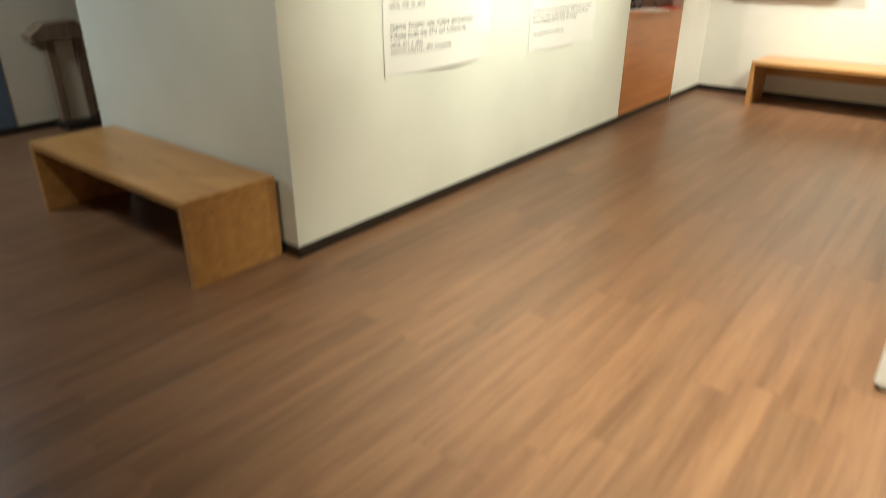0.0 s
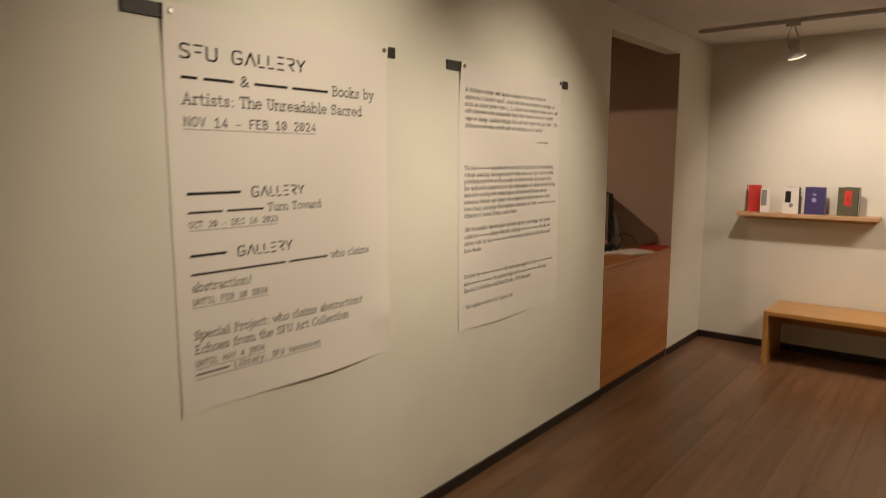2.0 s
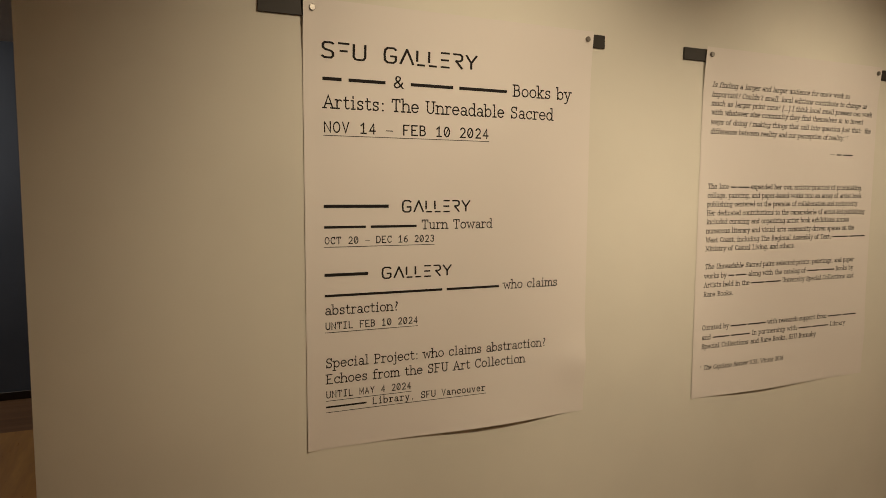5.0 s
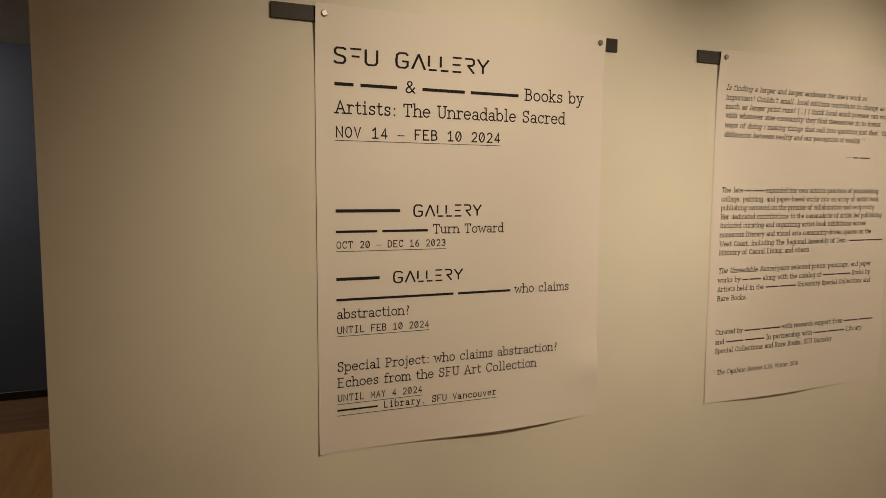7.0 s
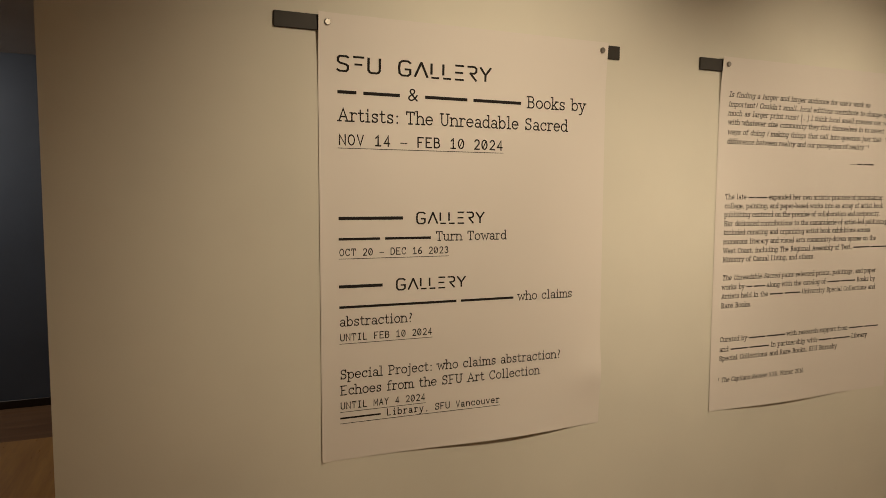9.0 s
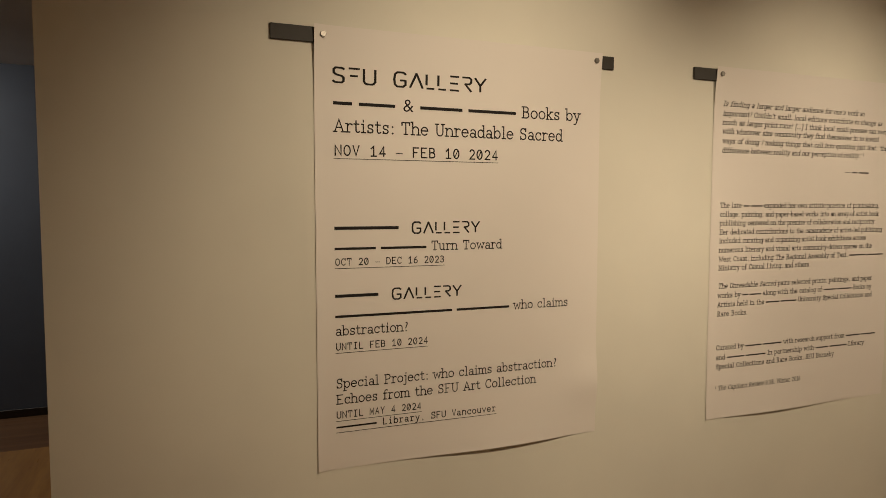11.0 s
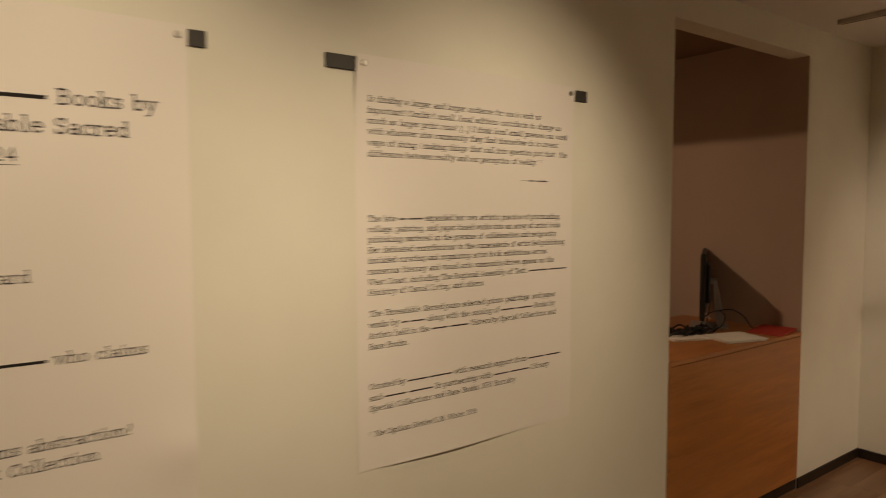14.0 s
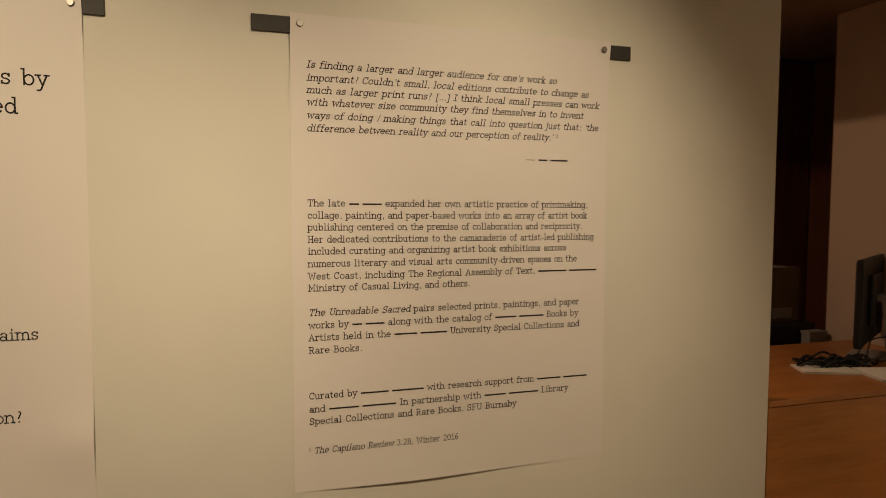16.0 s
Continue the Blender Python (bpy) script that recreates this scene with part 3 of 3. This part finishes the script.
letter("I", 0.24, [stem(0.12, LOW, CAP)], [(0.0, 0.24, CAP), (0.0, 0.24, LOW)])
letter("L", 0.42, [[(0.09, CAP), (0.09, LOW), (0.40, LOW)]], [(0.0, 0.19, CAP), (0.0, 0.09, LOW)])
letter("M", 0.62, [[(0.08, LOW), (0.08, CAP), (0.31, 0.20), (0.54, CAP), (0.54, LOW)]], [(-0.01, 0.08, CAP), (0.54, 0.63, CAP), (-0.01, 0.17, LOW), (0.45, 0.63, LOW)])
letter("N", 0.52, [[(0.08, LOW), (0.08, CAP), (0.43, LOW), (0.43, CAP)]], [(-0.01, 0.08, CAP), (0.34, 0.52, CAP), (-0.01, 0.17, LOW)])
letter("O", 0.50, [arc(0.25, 0.35, 0.24, 0.315, 0, 360)])
letter("P", 0.44, [stem(0.08, LOW, CAP), [(0.08, CAP)] + arc(0.25, 0.50, 0.16, 0.165, 90, -90) + [(0.08, 0.335)]], [(-0.01, 0.08, CAP), (-0.01, 0.19, LOW)])
letter("R", 0.48, [stem(0.08, LOW, CAP), [(0.08, CAP)] + arc(0.25, 0.51, 0.15, 0.155, 90, -90) + [(0.08, 0.355)], [(0.24, 0.355), (0.42, LOW)]], [(-0.01, 0.08, CAP), (-0.01, 0.18, LOW), (0.42, 0.50, LOW)])
letter("S", 0.42, [arc(0.21, 0.51, 0.165, 0.155, 25, 262) + arc(0.21, 0.20, 0.18, 0.165, 82, -155), stem(0.375, 0.50, 0.66), stem(0.04, 0.04, 0.19)])
letter("T", 0.48, [[(0.02, 0.53), (0.02, CAP), (0.46, CAP), (0.46, 0.53)], stem(0.24, LOW, CAP)], [(0.14, 0.34, LOW)])
letter("U", 0.50, [[(0.07, CAP)] + arc(0.25, 0.22, 0.18, 0.185, 180, 360) + [(0.43, CAP)]], [(-0.02, 0.16, CAP), (0.34, 0.52, CAP)])
letter("V", 0.50, [[(0.03, CAP), (0.25, LOW), (0.47, CAP)]], [(-0.05, 0.13, CAP), (0.37, 0.55, CAP)])
letter("W", 0.68, [[(0.03, CAP), (0.18, LOW), (0.34, 0.58), (0.50, LOW), (0.65, CAP)]], [(-0.05, 0.13, CAP), (0.55, 0.73, CAP)])
letter("Y", 0.48, [[(0.03, CAP), (0.24, 0.33), (0.45, CAP)], stem(0.24, LOW, 0.33)], [(-0.05, 0.13, CAP), (0.35, 0.53, CAP), (0.15, 0.33, LOW)])
letter("0", 0.40, [arc(0.20, 0.35, 0.18, 0.315, 0, 360)])
letter("1", 0.32, [[(0.03, 0.52), (0.18, CAP), (0.18, LOW)]], [(0.03, 0.33, LOW)])
letter("2", 0.38, [arc(0.19, 0.48, 0.16, 0.185, 160, -35) + [(0.03, LOW), (0.36, LOW)]])
letter("3", 0.38, [arc(0.18, 0.51, 0.15, 0.155, 150, -80) + arc(0.18, 0.205, 0.17, 0.17, 80, -155)])
letter("4", 0.40, [[(0.38, 0.20), (0.02, 0.20), (0.29, CAP), (0.29, LOW)]])
letter("6", 0.38, [arc(0.19, 0.205, 0.16, 0.17, 0, 360), [(0.03, 0.22), (0.06, 0.42), (0.17, 0.58), (0.30, CAP)]])
letter("8", 0.38, [arc(0.19, 0.515, 0.14, 0.15, 0, 360), arc(0.19, 0.20, 0.165, 0.165, 0, 360)])
GLYPHS = {}


def ribbon(line, pen):
    """A pen stroke of even width along a line: points and faces."""
    points, faces = [], []
    closed = line[0] == line[-1] or math.dist(line[0], line[-1]) < 1e-6
    for k, (x, y) in enumerate(line):
        before = line[k - 1] if k else (line[-2] if closed else None)
        after = line[k + 1] if k + 1 < len(line) else (line[1] if closed else None)
        ways = [Vector((q[0] - p[0], q[1] - p[1])).normalized() for p, q in ((before, (x, y)), ((x, y), after)) if p and q]
        way = (ways[0] + ways[-1]).normalized() if (ways[0] + ways[-1]).length > 0.2 else ways[0]
        reach = pen / 2 / max(0.45, abs(way.dot(ways[0])))
        end = Vector((0, 0)) if len(ways) == 2 else way * (-pen / 2 if k == 0 else pen / 2)
        side = Vector((-way.y, way.x)) * reach
        points += [(x + end.x - side.x, y + end.y - side.y), (x + end.x + side.x, y + end.y + side.y)]
        if k:
            n = 2 * k
            faces.append((n - 2, n, n + 1, n - 1))
    return points, faces


def glyph(sign, pen, slabbed=True):
    """One upright sign at size 1: points, faces, and how far the pen moves over it."""
    key = sign, pen, slabbed
    if key not in GLYPHS:
        if sign in LETTERS:
            wide, strokes, slabs = LETTERS[sign]
            points, faces = [], []
            for line in strokes + (slabs if slabbed else []):
                pts, fcs = ribbon(line, pen)
                n = len(points)
                points, faces = points + pts, faces + [tuple(n + k for k in f) for f in fcs]
            GLYPHS[key] = points, faces, wide + 0.125
        else:
            points, faces = sign_mesh(sign, -0.004)
            reach = max(p[0] for p in sign_mesh("|" + sign + "|")[0]) - max(p[0] for p in sign_mesh("||")[0])
            GLYPHS[key] = points, faces, reach + 0.05
    return GLYPHS[key]


def set_word(text, slant, pen, mono):
    """A word set sign by sign: its points, faces and width."""
    points, faces, x, pitch = [], [], 0.0, 0.55
    for sign in text:
        pts, fcs, reach = glyph(sign, pen, not mono or sign in "I1lir")
        n = len(points)
        if mono and pts:
            x0, x1 = min(p[0] for p in pts), max(p[0] for p in pts)
            thin = min(1.0, 0.45 / (x1 - x0))
            points = points + [(x + pitch / 2 + (a - (x0 + x1) / 2) * thin, b) for a, b in pts]
            if sign == "0":
                c = x + pitch / 2
                points = points + [(c - 0.12, 0.16), (c - 0.07, 0.12), (c + 0.12, 0.54), (c + 0.07, 0.58)]
                fcs = fcs + [tuple(len(pts) + k for k in range(4))]
        else:
            points = points + [(x + 0.05 + a + slant * b, b) for a, b in pts]
        faces = faces + [tuple(n + k for k in f) for f in fcs]
        x += pitch if mono else reach
    return points, faces, x


# pen strokes of the heading letters, in a box 1 high
STROKES = {
    "S": (0.62, [[(0.60, 0.92), (0.50, 1.0), (0.14, 1.0), (0.04, 0.88), (0.04, 0.66), (0.14, 0.55), (0.48, 0.45), (0.58, 0.34), (0.58, 0.12), (0.48, 0.0), (0.12, 0.0), (0.0, 0.10)]]),
    "F": (0.62, [[(0.0, 1.0), (0.62, 1.0)], [(0.08, 0.5), (0.52, 0.5)]]),
    "U": (0.64, [[(0.0, 1.0), (0.0, 0.18), (0.08, 0.04), (0.18, 0.0), (0.46, 0.0), (0.56, 0.04), (0.64, 0.18), (0.64, 1.0)]]),
    "G": (0.70, [[(0.66, 0.88), (0.54, 1.0), (0.18, 1.0), (0.04, 0.86), (0.0, 0.5), (0.04, 0.14), (0.18, 0.0), (0.52, 0.0), (0.66, 0.14), (0.66, 0.44), (0.36, 0.44)]]),
    "A": (0.74, [[(0.0, 0.0), (0.37, 1.0), (0.74, 0.0)]]),
    "L": (0.48, [[(0.0, 1.0), (0.0, 0.22)], [(0.0, 0.0), (0.48, 0.0)]]),
    "E": (0.56, [[(0.0, 1.0), (0.56, 1.0)], [(0.0, 0.5), (0.50, 0.5)], [(0.0, 0.0), (0.56, 0.0)]]),
    "R": (0.56, [[(0.0, 1.0), (0.42, 1.0), (0.54, 0.88), (0.54, 0.64), (0.42, 0.52), (0.16, 0.52), (0.54, 0.0)]]),
    "Y": (0.66, [[(0.0, 1.0), (0.33, 0.46), (0.66, 1.0)], [(0.33, 0.46), (0.33, 0.0)]]),
}


def stroke_word(text, pen=0.135, gap=0.24):
    """A heading word drawn with an even pen: its points, faces and width."""
    points, faces, x = [], [], 0.0
    for letter in text:
        wide, lines = STROKES[letter]
        for line in lines:
            for (ax, ay), (bx, by) in zip(line, line[1:]):
                length = math.hypot(bx - ax, by - ay)
                ux, uy = (bx - ax) / length * pen / 2, (by - ay) / length * pen / 2
                n = len(points)
                ext = 0.5 if len(line) > 2 else 0.0
                points += [(x + ax - uy - ux * ext, ay + ux - uy * ext), (x + ax + uy - ux * ext, ay - ux - uy * ext), (x + bx + uy + ux * ext, by - ux + uy * ext), (x + bx - uy + ux * ext, by + ux + uy * ext)]
                faces.append((n, n + 1, n + 2, n + 3))
        x += wide + gap
    return points, faces, x - gap


def text_line(words, style):
    """One line at size 1, word by word. A tuple among the words stands for plain bars of so many letters,
    a word that begins with an asterisk leans, and one that begins with a caret is small and raised."""
    made, x = [], 0.0
    heading, mono = style == "heading", style == "rule"
    space = 1.10 if heading else 0.55 if mono else 0.36
    pen = {"bold": 0.072, "rule": 0.090}.get(style, 0.082)
    for word in [w for entry in words for w in (entry if isinstance(entry, tuple) else (entry,))]:
        kind = "word"
        if isinstance(word, (int, float)):
            kind = "bar"
            low, high = (0.38, 0.66) if heading else (0.17, 0.34)
            wide = (0.82 if heading else 0.49) * word
            pts = [(wide * a / 12, b) for b in (low, high) for a in range(13)]
            fcs = [(a, a + 1, a + 14, a + 13) for a in range(12)]
        elif heading:
            pts, fcs, wide = stroke_word(word)
        elif word[0] == "^":
            pts, fcs, wide = set_word(word[1:], 0.0, pen, False)
            pts, wide = [(a * 0.55, 0.34 + b * 0.55) for a, b in pts], wide * 0.55
        else:
            slant = 0.22 if style == "italic" or word[0] == "*" else 0.0
            pts, fcs, wide = set_word(word.lstrip("*"), slant, pen, mono)
        made.append((kind, [(x + a, b) for a, b in pts], fcs))
        x += wide + space
    return made, x - space


def poster(k, y0, y1, z0, z1, lines, label):
    made = thing("poster", pose(0, y0, z0), label, "poster", "gallery posters")
    wide, tall, cols, rows = y1 - y0, z1 - z0, 48, 64
    bm = bmesh.new()
    layers = []
    for back in (0.0, -0.0004):
        layers.append([[bm.verts.new((lift(i / cols, j / rows, k) + back, wide * i / cols, tall * j / rows)) for i in range(cols + 1)] for j in range(rows + 1)])
    for j in range(rows):
        for i in range(cols):
            a, b = layers
            bm.faces.new((a[j][i], a[j][i + 1], a[j + 1][i + 1], a[j + 1][i]))
            bm.faces.new((b[j][i], b[j + 1][i], b[j + 1][i + 1], b[j][i + 1]))
    sheet = part("sheet", bm, PAPER, made, smooth=True)
    for y in (0.027, wide - 0.024):
        u, v = y / wide, 1 - 0.027 / tall
        at = pose(lift(u, v, k) + 0.0005, y, tall - 0.027, 0, 90, 0)
        part("magnet_pin", lathe(bmesh.new(), [(0.0095, 0), (0.0095, 0.004), (0.008, 0.006)], at, 18), STEEL, made, "small steel magnet pin")
    for words, size, left, right, z, style in lines:
        pieces, length = text_line(words, style)
        stretch = (right - left) / length
        if style == "rule":
            n = 24
            strip = [(length * i / n, h) for h in (-0.0095 / size, -0.0078 / size) for i in range(n + 1)]
            pieces.append(("underline", strip, [(i, i + 1, n + 2 + i, n + 1 + i) for i in range(n)]))
        for name, points, faces in pieces:
            bm = bmesh.new()
            verts = []
            for a, b in points:
                y, up = left - y0 + a * stretch, z - z0 + b * size
                verts.append(bm.verts.new((lift(min(max(y / wide, 0), 1), up / tall, k) + 0.0007, y, up)))
            for f in faces:
                bm.faces.new([verts[i] for i in f])
            tagged(part(name, bm, INK, sheet), kind="stuff" if name == "word" else "")
    return made


def magnet_bar(y0, y1, z0, z1, label):
    made = thing("magnet_bar", pose(0, y0, z0), label, "hanging bar", "poster hanging bars")
    part("bar", boxed(0, 0.0085, 0, y1 - y0, 0, z1 - z0, bevel=0.0015, segments=1), BAR, made)


magnet_bar(2.729, 3.910, 2.162, 2.207, "dark metal bar on the wall holding the exhibition list")
magnet_bar(4.270, 5.461, 2.157, 2.202, "dark metal bar on the wall holding the essay poster")

L = 2.911
poster(0, 2.854, 3.858, 0.868, 2.214, [
    (["SFU", "GALLERY"], 0.043, L, 3.412, 2.052, "heading"),
    ([(2, 4), "&", (5, 6), "Books", "by"], 0.0575, L, 3.779, 1.976, "bold"),
    (["Artists:", "The", "Unreadable", "Sacred"], 0.0575, L, 3.708, 1.904, "bold"),
    (["NOV", "14", "–", "FEB", "10", "2024"], 0.047, L, 3.461, 1.834, "rule"),
    ([(6,), "GALLERY"], 0.035, L, 3.392, 1.597, "heading"),
    ([(6, 7), "Turn", "Toward"], 0.0445, L, 3.477, 1.541, "bold"),
    (["OCT", "20", "–", "DEC", "16", "2023"], 0.032, L, 3.269, 1.501, "rule"),
    ([(4,), "GALLERY"], 0.034, L, 3.327, 1.390, "heading"),
    ([(18, 9), "who", "claims"], 0.0445, L, 3.738, 1.333, "bold"),
    (["abstraction?"], 0.0445, L, 3.146, 1.285, "bold"),
    (["UNTIL", "FEB", "10", "2024"], 0.032, L, 3.213, 1.240, "rule"),
    (["Special", "Project:", "who", "claims", "abstraction?"], 0.0445, L, 3.694, 1.121, "bold"),
    (["Echoes", "from", "the", "SFU", "Art", "Collection"], 0.0445, L, 3.612, 1.071, "bold"),
    (["UNTIL", "MAY", "4", "2024"], 0.032, L, 3.190, 1.027, "rule"),
    ([(8,), "Library,", "SFU", "Vancouver"], 0.032, L, 3.456, 0.991, "rule"),
], "large white paper poster listing exhibitions in black print")

L = 4.417
S = 0.0290
poster(1, 4.373, 5.383, 0.846, 2.211, [
    ("Is finding a larger and larger audience for one’s work so".split(), S, L, 5.197, 2.066, "italic"),
    ("important? Couldn’t small, local editions contribute to change as".split(), S, L, 5.312, 2.030, "italic"),
    ("much as larger print runs? [...] I think local small presses can work".split(), S, L, 5.350, 1.996, "italic"),
    ("with whatever size community they find themselves in to invent".split(), S, L, 5.295, 1.962, "italic"),
    ("ways of doing / making things that call into question just that: ‘the".split(), S, L, 5.349, 1.925, "italic"),
    ("difference between reality and our perception of reality.’ ^1".split(), S, L, 5.205, 1.889, "italic"),
    (["—", (2, 4)], S, 5.093, 5.239, 1.819, ""),
    (["The", "late", (2, 4), *"expanded her own artistic practice of printmaking,".split()], S, L, 5.315, 1.677, ""),
    ("collage, painting, and paper-based works into an array of artist book".split(), S, L, 5.314, 1.642, ""),
    ("publishing centered on the premise of collaboration and reciprocity.".split(), S, L, 5.296, 1.608, ""),
    ("Her dedicated contributions to the camaraderie of artist-led publishing".split(), S, L, 5.340, 1.573, ""),
    ("included curating and organizing artist book exhibitions across".split(), S, L, 5.240, 1.539, ""),
    ("numerous literary and visual arts community-driven spaces on the".split(), S, L, 5.279, 1.503, ""),
    (["West", "Coast,", "including", "The", "Regional", "Assembly", "of", "Text,", (7, 7)], S, L, 5.351, 1.467, ""),
    ("Ministry of Casual Living, and others.".split(), S, L, 4.910, 1.433, ""),
    ("*The *Unreadable *Sacred pairs selected prints, paintings, and paper".split(), S, L, 5.290, 1.362, ""),
    (["works", "by", (2, 4), "along", "with", "the", "catalog", "of", (5, 6), "Books", "by"], S, L, 5.287, 1.325, ""),
    (["Artists", "held", "in", "the", (5, 6), "University", "Special", "Collections", "and"], S, L, 5.292, 1.289, ""),
    (["Rare", "Books."], S, L, 4.573, 1.252, ""),
    (["Curated", "by", (6, 7), "with", "research", "support", "from", (6, 6)], S, L, 5.320, 1.118, ""),
    (["and", (6, 7), "In", "partnership", "with", (5, 7), "Library"], S, L, 5.254, 1.079, ""),
    ("Special Collections and Rare Books, SFU Burnaby".split(), S, L, 5.070, 1.043, ""),
    ("^1 *The *Capilano *Review 3.28, Winter 2016".split(), 0.027, 4.415, 4.873, 0.957, ""),
], "large white paper poster with an essay in small black print")

# ---- floor: screed below, planks on it ----
base = structure("floor", boxed(LEFT - 0.12, 4.32, -2.72, FAR + 0.12, -0.10, -0.010), SKIRT, "brown wooden plank floor")
PLANK, LONG = 0.155, 1.38


def plank_data(x0, x1, y0, y1, bm=None):
    bm = bm or bmesh.new()
    c = 0.0006
    ring = [(x0, y0), (x1, y0), (x1, y1), (x0, y1)]
    inner = [(x0 + c, y0 + c), (x1 - c, y0 + c), (x1 - c, y1 - c), (x0 + c, y1 - c)]
    low = [bm.verts.new((x, y, -0.010)) for x, y in ring]
    mid = [bm.verts.new((x, y, -c)) for x, y in ring]
    top = [bm.verts.new((x, y, 0.0)) for x, y in inner]
    for a, b in ((low, mid), (mid, top)):
        for k in range(4):
            bm.faces.new((a[k], a[(k + 1) % 4], b[(k + 1) % 4], b[k]))
    bm.faces.new(top)
    return bm


shared = bpy.data.meshes.new("plank")
bm = plank_data(0, PLANK - 0.0005, 0, LONG - 0.0005)
bm.to_mesh(shared)
bm.free()
shared.materials.append(FLOOR_WOOD)
rest = bmesh.new()
rng = random.Random(11)
x = LEFT - 0.10
while x < 4.30:
    y = -2.70 - rng.uniform(0, LONG)
    while y < FAR + 0.1:
        if -0.02 < x < 3.4 and -0.9 < y < FAR - 0.3:
            piece = new("plank", shared)
            piece.location = (x, y, 0)
            piece.parent = base
        else:
            plank_data(x, x + PLANK - 0.0005, y, y + LONG - 0.0005, rest)
        y += LONG
    x += PLANK
tagged(part("far_planks", rest, FLOOR_WOOD, base), kind="stuff")
